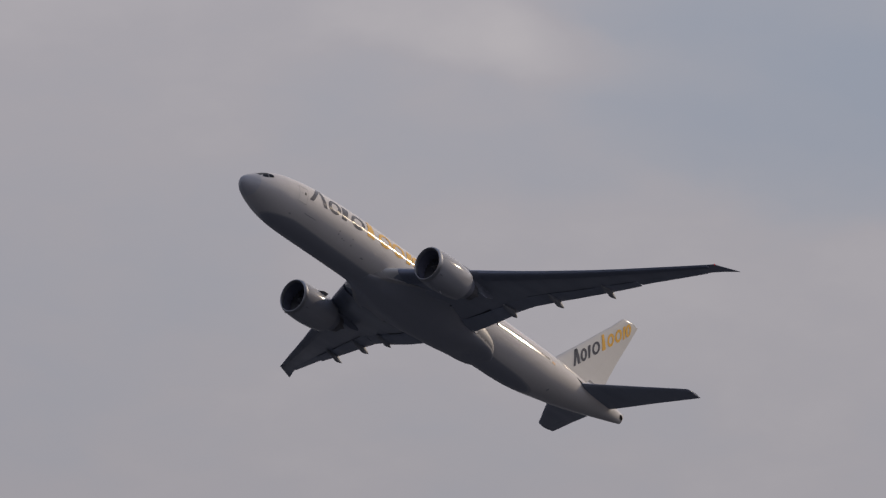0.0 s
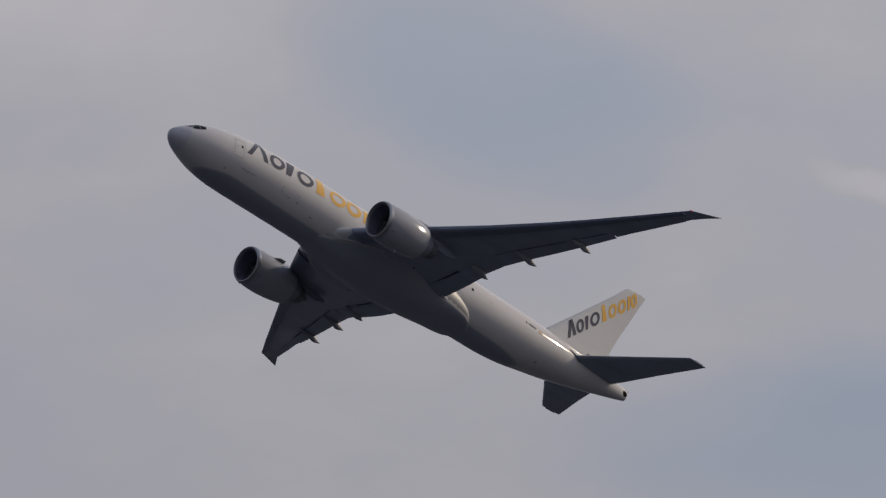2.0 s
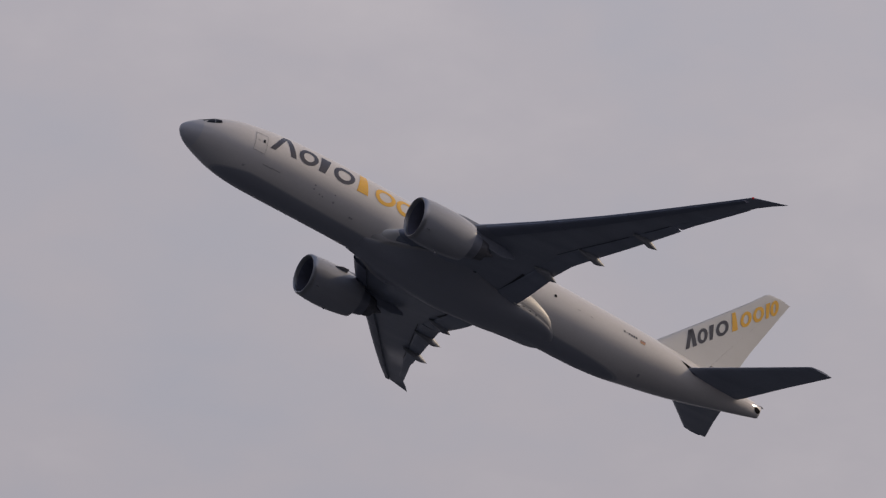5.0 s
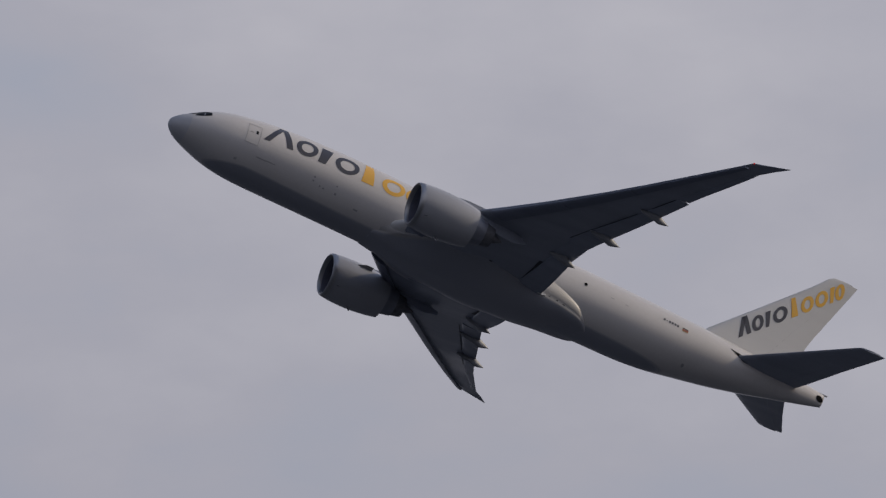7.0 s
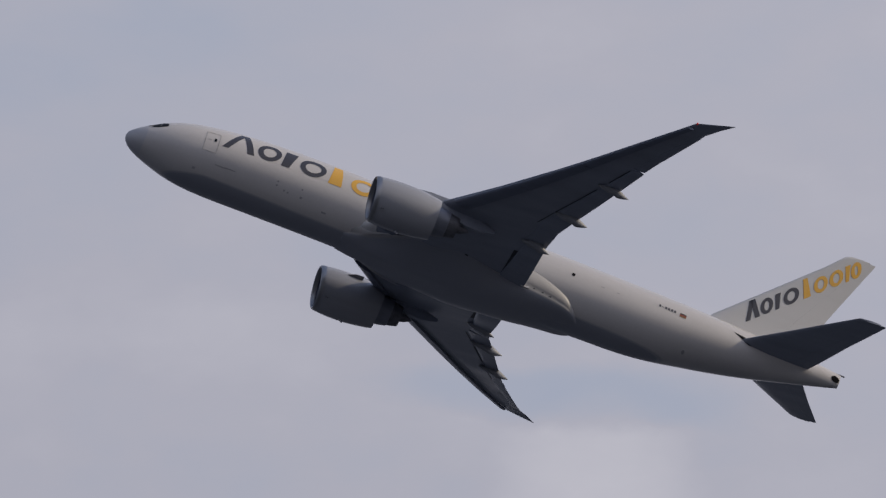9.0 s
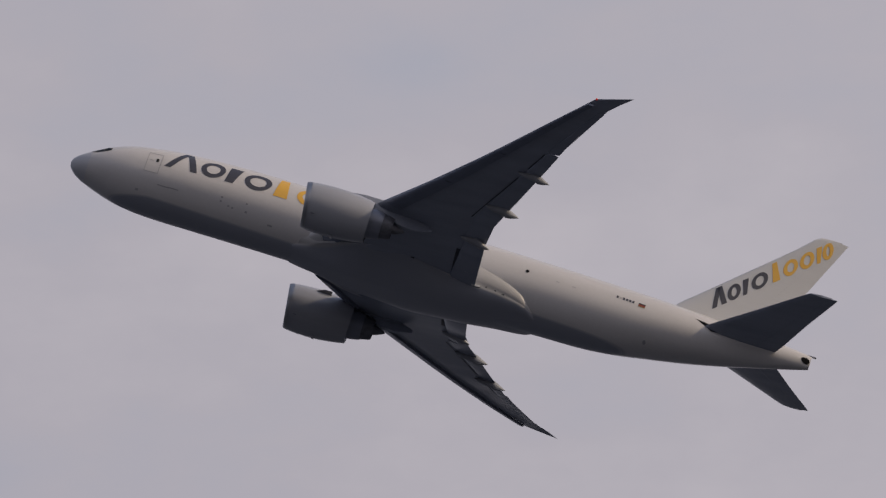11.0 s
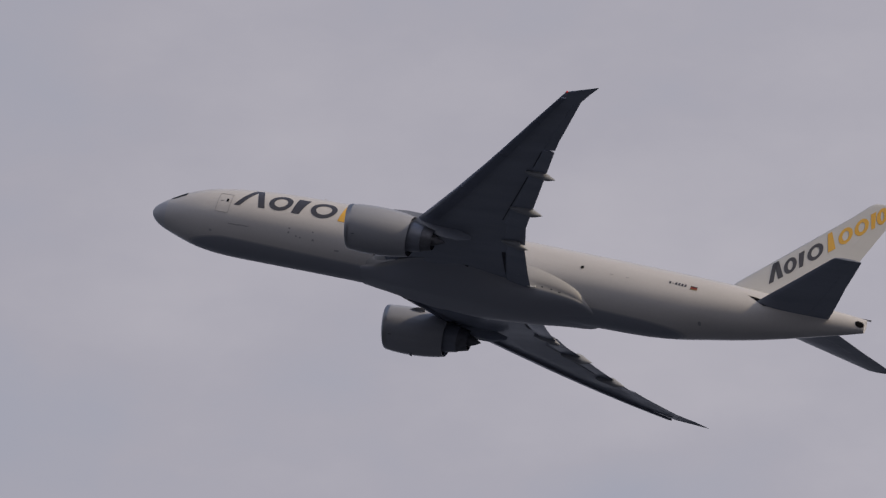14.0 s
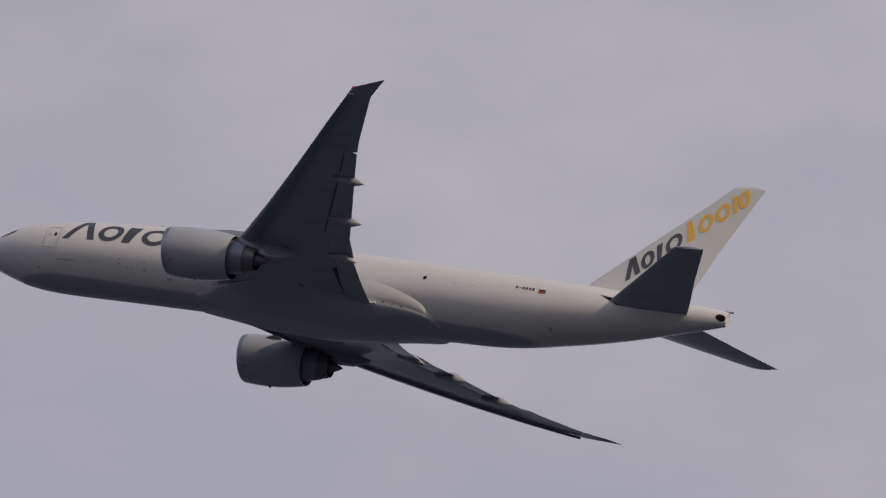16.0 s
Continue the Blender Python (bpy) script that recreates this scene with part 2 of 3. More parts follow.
def at(s, y, z):
    """A point of the aircraft: s metres aft of the nose, y to port, z above the hull's centre line."""
    return Vector((REF - s, y, z))


def part(name, bm, mat, parent, label="", smooth=True, angle=40):
    bmesh.ops.remove_doubles(bm, verts=bm.verts, dist=1e-5)
    bmesh.ops.recalc_face_normals(bm, faces=bm.faces)
    me = bpy.data.meshes.new(name)
    for f in bm.faces:
        f.smooth = smooth
    for e in bm.edges:
        if len(e.link_faces) == 2 and e.calc_face_angle(0) > radians(angle):
            e.smooth = False
    bm.to_mesh(me)
    bm.free()
    me.materials.append(mat)
    ob = new(name, me)
    ob.parent = parent
    if label:
        ob["label"] = label
    return ob


def loft(rings, close=True, cap=True):
    """A skin over rings of equally many points."""
    bm = bmesh.new()
    rows = [[bm.verts.new(p) for p in ring] for ring in rings]
    n = len(rows[0])
    for a, b in zip(rows, rows[1:]):
        for k in range(n if close else n - 1):
            q = [a[k], a[(k + 1) % n], b[(k + 1) % n], b[k]]
            bm.faces.new(q)
    if cap and close:
        bm.faces.new(rows[0])
        bm.faces.new(rows[-1])
    return bm


def smooth_table(table, s):
    """Monotone cubic interpolation in rows of (s, values...)."""
    xs = [r[0] for r in table]
    s = min(max(s, xs[0]), xs[-1])
    k = max(i for i in range(len(xs) - 1) if xs[i] <= s)
    h = xs[k + 1] - xs[k]
    u = (s - xs[k]) / h
    got = []
    for c in range(1, len(table[0])):
        def slope(i):
            if i <= 0 or i >= len(xs) - 1:
                j = min(max(i, 1), len(xs) - 1)
                return (table[j][c] - table[j - 1][c]) / (xs[j] - xs[j - 1])
            a = (table[i][c] - table[i - 1][c]) / (xs[i] - xs[i - 1])
            b = (table[i + 1][c] - table[i][c]) / (xs[i + 1] - xs[i])
            return 0 if a * b <= 0 else 2 * a * b / (a + b)
        p0, p1, m0, m1 = table[k][c], table[k + 1][c], slope(k) * h, slope(k + 1) * h
        got.append((2 * u**3 - 3 * u**2 + 1) * p0 + (u**3 - 2 * u**2 + u) * m0 + (-2 * u**3 + 3 * u**2) * p1 + (u**3 - u**2) * m1)
    return got


# ---- hull ----
HULL = [  # s, crown, keel, half width
    (0.0, -0.98, -1.02, 0.02), (0.06, -0.72, -1.28, 0.29), (0.2, -0.52, -1.50, 0.50), (0.5, -0.25, -1.78, 0.82),
    (1.0, 0.10, -2.07, 1.22), (2.0, 0.68, -2.45, 1.78), (3.0, 1.26, -2.77, 2.17), (4.0, 1.68, -3.04, 2.46),
    (5.0, 1.98, -3.20, 2.68), (6.5, 2.28, -3.33, 2.90), (8.0, 2.52, -3.36, 3.02), (10.0, 2.74, -3.34, 3.09),
    (12.0, 2.90, -3.31, 3.10), (15.0, 3.03, -3.27, 3.10), (18.0, 3.10, -3.24, 3.10), (34.0, 3.10, -3.20, 3.10), (38.0, 3.10, -3.00, 3.10), (40.5, 3.10, -2.86, 3.10), (44.0, 3.10, -2.76, 3.06), (47.0, 3.09, -2.48, 2.95),
    (50.0, 3.06, -1.92, 2.70), (53.0, 3.00, -1.32, 2.33), (56.0, 2.92, -0.60, 1.85), (58.0, 2.85, -0.05, 1.50),
    (60.0, 2.76, 0.50, 1.10), (61.5, 2.68, 0.92, 0.80), (62.6, 2.60, 1.24, 0.52), (63.0, 2.54, 1.36, 0.40),
]


def hull_ring(s, n=72, out=0.0):
    top, bot, w = smooth_table(HULL, s)
    mid, h = (top + bot) / 2, (top - bot) / 2
    return [at(s, (w + out) * math.cos(2 * math.pi * k / n), mid + (h + out) * math.sin(2 * math.pi * k / n)) for k in range(n)]


def hull_point(s, z, out=0.02, side=1):
    """The hull's skin at a station and a height."""
    top, bot, w = smooth_table(HULL, s)
    mid, h = (top + bot) / 2, (top - bot) / 2
    c = max(-0.999, min(0.999, (z - mid) / h))
    a = math.asin(c)
    return at(s, side * (w + out) * math.cos(a), mid + (h + out) * math.sin(a))


def hull_wrap(s, g, out=0.02):
    """The port skin at a station and a girth g, in metres up round the hull from mid height."""
    top, bot, w = smooth_table(HULL, s)
    mid, h = (top + bot) / 2, (top - bot) / 2
    a = g / 3.1
    return at(s, (w + out) * math.cos(a), mid + (h + out) * math.sin(a))


def strip_patch(bm, corners, where, nu=6, nv=6):
    """A four-cornered patch laid on a skin by where(a, b)."""
    (a0, b0), (a1, b1), (a2, b2), (a3, b3) = corners
    rows = []
    for i in range(nu + 1):
        u = i / nu
        row = []
        for j in range(nv + 1):
            v = j / nv
            a = (1 - u) * (1 - v) * a0 + u * (1 - v) * a1 + u * v * a2 + (1 - u) * v * a3
            b = (1 - u) * (1 - v) * b0 + u * (1 - v) * b1 + u * v * b2 + (1 - u) * v * b3
            row.append(bm.verts.new(where(a, b)))
        rows.append(row)
    for i in range(nu):
        for j in range(nv):
            bm.faces.new((rows[i][j], rows[i + 1][j], rows[i + 1][j + 1], rows[i][j + 1]))


def ring_patch(bm, ca, cb, ra, rb, band, slant, where, n=36):
    """A plain oval ring laid on a skin."""
    rows = []
    for q in (1.0, 0.5, 0.0):
        row = []
        for k in range(n):
            t = 2 * math.pi * k / n
            x, y = (ra - band * (1 - q)) * math.cos(t), (rb - band * 0.85 * (1 - q)) * math.sin(t)
            row.append(bm.verts.new(where(ca + x + slant * y, cb + y)))
        rows.append(row)
    for a, b in zip(rows, rows[1:]):
        for k in range(n):
            bm.faces.new((a[k], a[(k + 1) % n], b[(k + 1) % n], b[k]))


airplane = new("airplane")
tagged(airplane, "white twin-engine cargo jet climbing with charcoal and gold livery", "airplane", kind="thing")


def build_hull():
    stations = [0.0, 0.03, 0.06, 0.12, 0.2, 0.35, 0.5, 0.75] + [1 + 0.25 * k for k in range(37)] + [10.5, 11, 12, 13, 14, 15, 16, 17, 18, 20, 24, 28, 32, 36, 39]
    stations += [41 + 0.5 * k for k in range(44)] + [62.9, 63.0]
    split = 1.5
    part("radome", loft([hull_ring(s) for s in stations if s <= split]), M_RADOME, airplane, "pale grey rounded radome")
    hull = part("fuselage", loft([hull_ring(s) for s in stations if s >= split]), M_HULL, airplane, "white fuselage with grey belly, part paint, part shade")
    # exhaust of the auxiliary power unit, on the port side of the tail cone
    bm = bmesh.new()
    ring_patch(bm, 62.58, 1.84, 0.38, 0.26, 0.37, -0.1, lambda a, b: hull_point(a, b, 0.02), 20)
    part("exhaust_port", bm, M_DARK, hull, "black exhaust opening in the tail cone")
    bm = loft([[at(s, 0.03 * c, 2.58 + 0.06 * d) for c, d in ((1, 1), (-1, 1), (-1, -1), (1, -1))] for s in (62.6, 63.35)])
    part("static_wick", bm, M_HOT, hull)
    # cockpit glazing
    def top_point(s, y, out=0.02):
        top, bot, w = smooth_table(HULL, s)
        mid, h = (top + bot) / 2, (top - bot) / 2
        return at(s, y * (w + out) / w, mid + (h + out) * math.sqrt(max(0, 1 - (y / w) ** 2)))
    for side in (1, -1):
        bm = bmesh.new()
        strip_patch(bm, [(1.30, 0.05 * side), (2.50, 0.05 * side), (2.60, 1.10 * side), (1.52, 1.10 * side)], top_point)
        part("cockpit_window", bm, M_GLASS, hull, "dark cockpit windscreen pane")
        for quad in ([(1.66, -0.12), (2.34, 0.02), (2.52, 0.78), (2.30, 0.82)], [(2.38, 0.04), (2.98, 0.32), (2.98, 0.70), (2.56, 0.78)]):
            bm = bmesh.new()
            strip_patch(bm, quad, lambda a, b: hull_point(a, b, 0.02, side))
            part("cockpit_window", bm, M_GLASS, hull, "dark cockpit side pane")
    # forward door with its outline, window and handle
    def box_lines(s0, s1, z0, z1, w, out=0.03):
        bm = bmesh.new()
        for quad in ([(s0, z0), (s1, z0), (s1, z0 + w), (s0, z0 + w)], [(s0, z1 - w), (s1, z1 - w), (s1, z1), (s0, z1)],
                     [(s0, z0), (s0 + w, z0), (s0 + w, z1), (s0, z1)], [(s1 - w, z0), (s1, z0), (s1, z1), (s1 - w, z1)]):
            strip_patch(bm, quad, lambda a, b: hull_point(a, b, out))
        return bm
    bm = bmesh.new()
    strip_patch(bm, [(6.12, -0.98), (7.28, -0.98), (7.28, 0.86), (6.12, 0.86)], lambda a, b: hull_point(a, b, 0.012))
    door = part("door", bm, M_HULL, hull, "white crew door with grey outline")
    part("door_outline", box_lines(6.10, 7.30, -1.0, 0.88, 0.038), M_LINE, door, "thin grey outline")
    bm = bmesh.new()
    strip_patch(bm, [(6.86, 0.02), (7.06, 0.02), (7.06, 0.34), (6.86, 0.34)], lambda a, b: hull_point(a, b, 0.03))
    part("door_window", bm, M_GLASS, door, "small dark door window")
    bm = bmesh.new()
    strip_patch(bm, [(6.34, 0.06), (6.62, 0.06), (6.62, 0.12), (6.34, 0.12)], lambda a, b: hull_point(a, b, 0.03))
    part("door_handle", bm, M_LINE, door)
    # small ports, hatches and marks on the port side
    for s0, s1, z0, z1, nm in ((7.55, 8.55, -1.84, -1.77, "marking"), (8.45, 9.35, -1.80, -1.73, "marking"), (38.55, 38.85, 0.55, 0.88, "outflow_port"),
                               (49.42, 49.70, -1.66, -1.42, "outflow_port"), (12.88, 13.04, -1.30, -1.16, "hatch"), (12.88, 13.04, -1.62, -1.48, "hatch"),
                               (13.6, 13.74, -1.78, -1.66, "hatch"), (13.95, 14.1, -1.82, -1.70, "hatch"), (15.1, 15.3, -1.84, -1.68, "hatch"),
                               (15.0, 15.15, -1.22, -1.10, "hatch"), (41.2, 41.5, 0.55, 0.64, "hatch"), (42.6, 42.9, 0.55, 0.64, "hatch"),
                               (5.9, 6.15, -2.55, -2.40, "hatch"), (17.2, 17.6, -2.2, -2.08, "hatch")):
        bm = bmesh.new()
        if nm == "outflow_port":
            ring_patch(bm, (s0 + s1) / 2, (z0 + z1) / 2, (s1 - s0) / 2, (z1 - z0) / 2, (s1 - s0) / 2 * 0.98, 0, lambda a, b: hull_point(a, b, 0.022), 16)
        else:
            strip_patch(bm, [(s0, z0), (s1, z0), (s1, z1), (s0, z1)], lambda a, b: hull_point(a, b, 0.022), 3, 3)
        part(nm, bm, M_DARK if s0 < 40 and nm == "outflow_port" else M_FAINT if (s0 > 41 or s0 < 6) and nm == "hatch" else M_LINE, hull)
    # registration as plain bars, and the flag
    for k in range(6):
        s0 = 46.3 + 0.27 * k
        bm = bmesh.new()
        tall = (0.94, 1.18) if k != 1 else (1.03, 1.08)
        strip_patch(bm, [(s0, tall[0]), (s0 + 0.17, tall[0]), (s0 + 0.17, tall[1]), (s0, tall[1])], lambda a, b: hull_point(a, b, 0.022), 2, 2)
        part("registration_bar", bm, M_CHAR, hull)
    for z0, mat, nm in ((1.05, M_BLACK, "black stripe"), (0.93, M_RED, "red stripe"), (0.81, M_FLAG, "gold stripe")):
        bm = bmesh.new()
        strip_patch(bm, [(48.2, z0), (48.78, z0), (48.78, z0 + 0.12), (48.2, z0 + 0.12)], lambda a, b: hull_point(a, b, 0.022), 3, 2)
        part("flag_stripe", bm, mat, hull, nm)
    # dark patch on the hull's skin round each tailplane root
    for side in (1, -1):
        bm = bmesh.new()
        strip_patch(bm, [(53.0, 1.66), (54.5, 1.02), (55.6, 1.12), (54.6, 1.56)], lambda a, b: hull_point(a, b, 0.02, side))
        part("tailplane_root_patch", bm, M_DARK, hull, "dark patch round the tailplane root")
    # blade antennas
    for s in (14.0, 27.0):
        crown = smooth_table(HULL, s)[0] - 0.03
        bm = loft([[at(s + 0.25 * u, 0.03 * c, crown + u * 0.4) for c in (1, -1)] + [at(s + 0.5 - 0.1 * u, 0.03 * c, crown + u * 0.4) for c in (-1, 1)] for u in (0, 1)])
        part("antenna", bm, M_WHITE, hull)
    return hull


def livery(where, rows, up, slant, parent):
    """A row of plain bars, wedges and rings: charcoal ones, then gold ones."""
    for kind, a0, a1, mat in rows:
        cap, mid = up
        bm = bmesh.new()
        w = 0.25 * mid
        if kind == "wedge":
            m = a0 + (a1 - a0) * 0.52 + slant * cap
            strip_patch(bm, [(a0, 0), (a0 + 1.25 * w, 0), (m + 0.35 * w, cap), (m - 0.8 * w, cap)], where, 4, 10)
            strip_patch(bm, [(a1 - 1.3 * w, 0), (a1, 0), (m + 0.7 * w, cap), (m - 0.5 * w, cap)], where, 4, 10)
        elif kind in ("bar", "tall_bar"):
            top = cap if kind == "tall_bar" else mid
            base, crown = (1.7, 1.0) if kind == "tall_bar" else (1.0, 1.5)
            strip_patch(bm, [(a0, 0), (a0 + (a1 - a0) * base, 0), (a0 + (a1 - a0) * crown + slant * top, top), (a0 + slant * top, top)], where, 4, 10)
        elif kind == "ring":
            ring_patch(bm, (a0 + a1) / 2 + slant * mid / 2, mid / 2, (a1 - a0) / 2, mid / 2 * 1.02, w, slant, where)
        part("livery_shape", bm, mat, parent, "charcoal livery shape" if mat is M_CHAR else "gold livery shape")


hull = build_hull()
livery(lambda a, b: hull_wrap(a, b + 0.32, 0.024),
       [("wedge", 7.60, 10.35, M_CHAR), ("ring", 10.45, 12.45, M_CHAR), ("bar", 12.70, 13.40, M_CHAR), ("ring", 14.15, 16.40, M_CHAR),
        ("tall_bar", 16.85, 17.55, M_GOLD), ("ring", 18.65, 20.85, M_GOLD), ("ring", 20.95, 23.0, M_GOLD), ("bar", 23.35, 23.95, M_GOLD),
        ("ring", 24.2, 26.1, M_GOLD)], (2.30, 1.77), 0.12, hull)


# ---- belly fairing between the wings ----
def build_fairing():
    """A belly fairing that spreads into the wings' undersides and ends in a rounded lobe on either flank."""
    table = [  # s, half width, height of the widest line, bottom, upper edge, spread into the wing
        (19.6, 1.68, -2.62, -3.20, -2.40, 0.0), (20.6, 2.05, -2.60, -3.31, -2.0, 0.2), (22.0, 2.95, -2.46, -3.46, -1.5, 0.8), (24.0, 4.30, -2.38, -3.60, -1.3, 1.0),
        (26.0, 5.0, -2.24, -3.69, -1.2, 1.0), (29.0, 4.9, -2.10, -3.73, -1.0, 0.7), (31.0, 4.2, -2.02, -3.70, -0.7, 0.35), (33.0, 3.46, -1.92, -3.60, -0.2, 0.1),
        (34.5, 3.32, -1.84, -3.46, -0.10, 0.0), (35.8, 3.16, -1.86, -3.28, -0.34, 0.0), (37.0, 3.00, -1.90, -3.08, -0.64, 0.0), (38.2, 2.78, -2.00, -2.94, -1.04, 0.0),
        (39.0, 2.58, -2.10, -2.88, -1.40, 0.0), (39.6, 2.28, -2.24, -2.82, -1.90, 0.0), (40.0, 1.95, -2.36, -2.80, -2.2, 0.0), (40.4, 1.40, -2.50, -2.74, -2.45, 0.0)]
    rings, low, up = [], 18, 10
    for k in range(84):
        s = 19.6 + (40.4 - 19.6) * k / 83
        w, zm, bot, top, flare = smooth_table(table, s)
        ht, hb, hw = smooth_table(HULL, s)
        skin = lambda z: hw * math.sqrt(max(0.0, 1 - ((z - (ht + hb) / 2) / ((ht - hb) / 2)) ** 2))
        half = []
        for j in range(low + 1):
            u = j / low
            a = u * math.pi / 2
            v = min(1, max(0, (u - 0.2) / 0.8))
            round_y, round_z = w * math.sin(a) ** 0.92, zm - (zm - bot) * math.cos(a) ** 0.92
            spread_y, spread_z = w * u, bot + (zm - bot) * v * v * (3 - 2 * v)
            half.append((round_y + (spread_y - round_y) * flare, round_z + (spread_z - round_z) * flare))
        for j in range(1, up + 1):
            u = j / up
            z = zm + (top - zm) * u
            half.append((skin(z) + (w - skin(zm)) * (1 - u ** 1.3) - 0.05 * u ** 3, z))
        rings.append([at(s, y, z) for y, z in half] + [at(s, -y, z) for y, z in reversed(half[1:])])
    fairing = part("belly_fairing", loft(rings), M_BELLY, airplane, "bulging grey and white belly fairing")
    # small drains and ports on the fairing's flanks
    for side in (1, -1):
        for s, long, tall in ((37.4, 0.26, 0.12), (36.7, 0.18, 0.10), (35.9, 0.18, 0.10), (29.5, 0.30, 0.10)):
            w, zm, bot, top, flare = smooth_table(table, s)
            bm = loft([[at(s + long / 2 * a, side * (w + q), zm + tall / 2 * b) for a, b in ((-1, -1), (1, -1), (1, 1), (-1, 1))] for q in (-0.3, 0.015)])
            part("drain_port", bm, M_COVE, fairing, smooth=False)


build_fairing()


# ---- wings ----
def chord_z(y):
    return -1.72 + 0.102 * (y - 3) + 0.00287 * (y - 3) ** 2


def lead(y):
    bow = 0.26 * max(0.0, min(1.0, (27 - y) / 10)) + 0.42 * min(1.0, max(0.0, 1 - (y - 3.1) / 4.5))
    return 20.5 + 0.724 * (y - 3.1) + bow if y <= 31.2 else 40.85 + (y - 31.2) * 2.25


def trail(y):
    for (y0, s0), (y1, s1) in (((0, 35.0), (9.0, 35.1)), ((9.0, 35.1), (11.45, 35.4)), ((11.45, 35.4), (23.1, 39.16)), ((23.1, 39.06), (30.1, 42.05)), ((30.1, 42.05), (32.5, 43.85))):
        if y <= y1:
            return s0 + (s1 - s0) * (y - y0) / (y1 - y0)
    return 43.82


def thick(y):
    return 0.135 - 0.045 * min(1, y / 20)


def foil(x, up):
    t = 5 * (0.2969 * math.sqrt(x) - 0.126 * x - 0.3516 * x**2 + 0.2843 * x**3 - 0.1036 * x**4)
    camber = 0.10 * x * (1 - x) * (0.25 + x) * 0.35
    return camber, t * (1 if up else -1)


def wash(y):
    """How much the chord turns nose down towards the tip."""
    return 0.065 * min(1, max(0, (y - 6) / 8))


def wing_ring(y, side, x0=0.0, x1=1.0, n=18, scale=1.0):
    le, c, t, z = lead(y), trail(y) - lead(y), thick(y), chord_z(y)
    tw = wash(y)
    ring = []
    for up in (True, False):
        xs = [x0 + (x1 - x0) * (0.5 - 0.5 * math.cos(math.pi * k / n)) for k in range(n + 1)]
        if not up:
            xs = xs[::-1]
        for x in xs:
            cam_, h = foil(x, up)
            ring.append(at(le + c * x, side * y, z + c * (cam_ + h * t * scale + tw * x)))
    return ring


def lower(y, s):
    c = trail(y) - lead(y)
    x = (s - lead(y)) / c
    cam_, h = foil(min(max(x, 0), 1), False)
    return chord_z(y) + c * (cam_ + h * thick(y) + wash(y) * x)


def flap(y0, y1, side, f0, droop, drop, n=10, steps=5):
    """A trailing surface from the fraction f0 of the chord aft, hinged down by droop degrees and lowered by drop metres."""
    rings = []
    for k in range(steps + 1):
        y = y0 + (y1 - y0) * k / steps
        le, te = lead(y), trail(y)
        s0 = le + (te - le) * f0
        c = te - s0
        zc = chord_z(y) + (te - le) * (foil(f0, True)[0] + f0 * wash(y)) - drop
        ring = []
        for up in (True, False):
            xs = [0.5 - 0.5 * math.cos(math.pi * j / n) for j in range(n + 1)]
            for x in (xs if up else xs[::-1]):
                _, h = foil(x, up)
                px, pz = c * x, c * h * 0.16 + (0.02 * c * math.sin(math.pi * x))
                a = radians(droop)
                ring.append(at(s0 + px * math.cos(a) + pz * math.sin(a), side * y, zc + pz * math.cos(a) - px * math.sin(a)))
        rings.append(ring)
    return loft(rings)


def canoe(y, tip_s, tip_z, length, width, depth, side):
    """A flap track fairing: a slim boat under the trailing edge, pointed aft."""
    rings = []
    for k in range(15):
        u = k / 14
        s = tip_s - length + length * u
        r = max(0.02, (u / 0.62) ** 0.55 if u < 0.62 else 1.0 - ((u - 0.62) / 0.38) ** 1.35)
        z_hull = lower(y, tip_s - length + length * min(u, 0.6)) - 0.05
        v = max(0, (u - 0.55) / 0.45)
        zc = z_hull * (1 - v) + tip_z * v - depth * 0.35 * r
        ring = []
        for j in range(14):
            t = 2 * math.pi * j / 14
            ring.append(at(s, side * y + width / 2 * r * math.cos(t), zc + depth / 2 * r * math.sin(t)))
        rings.append(ring)
    return loft(rings)


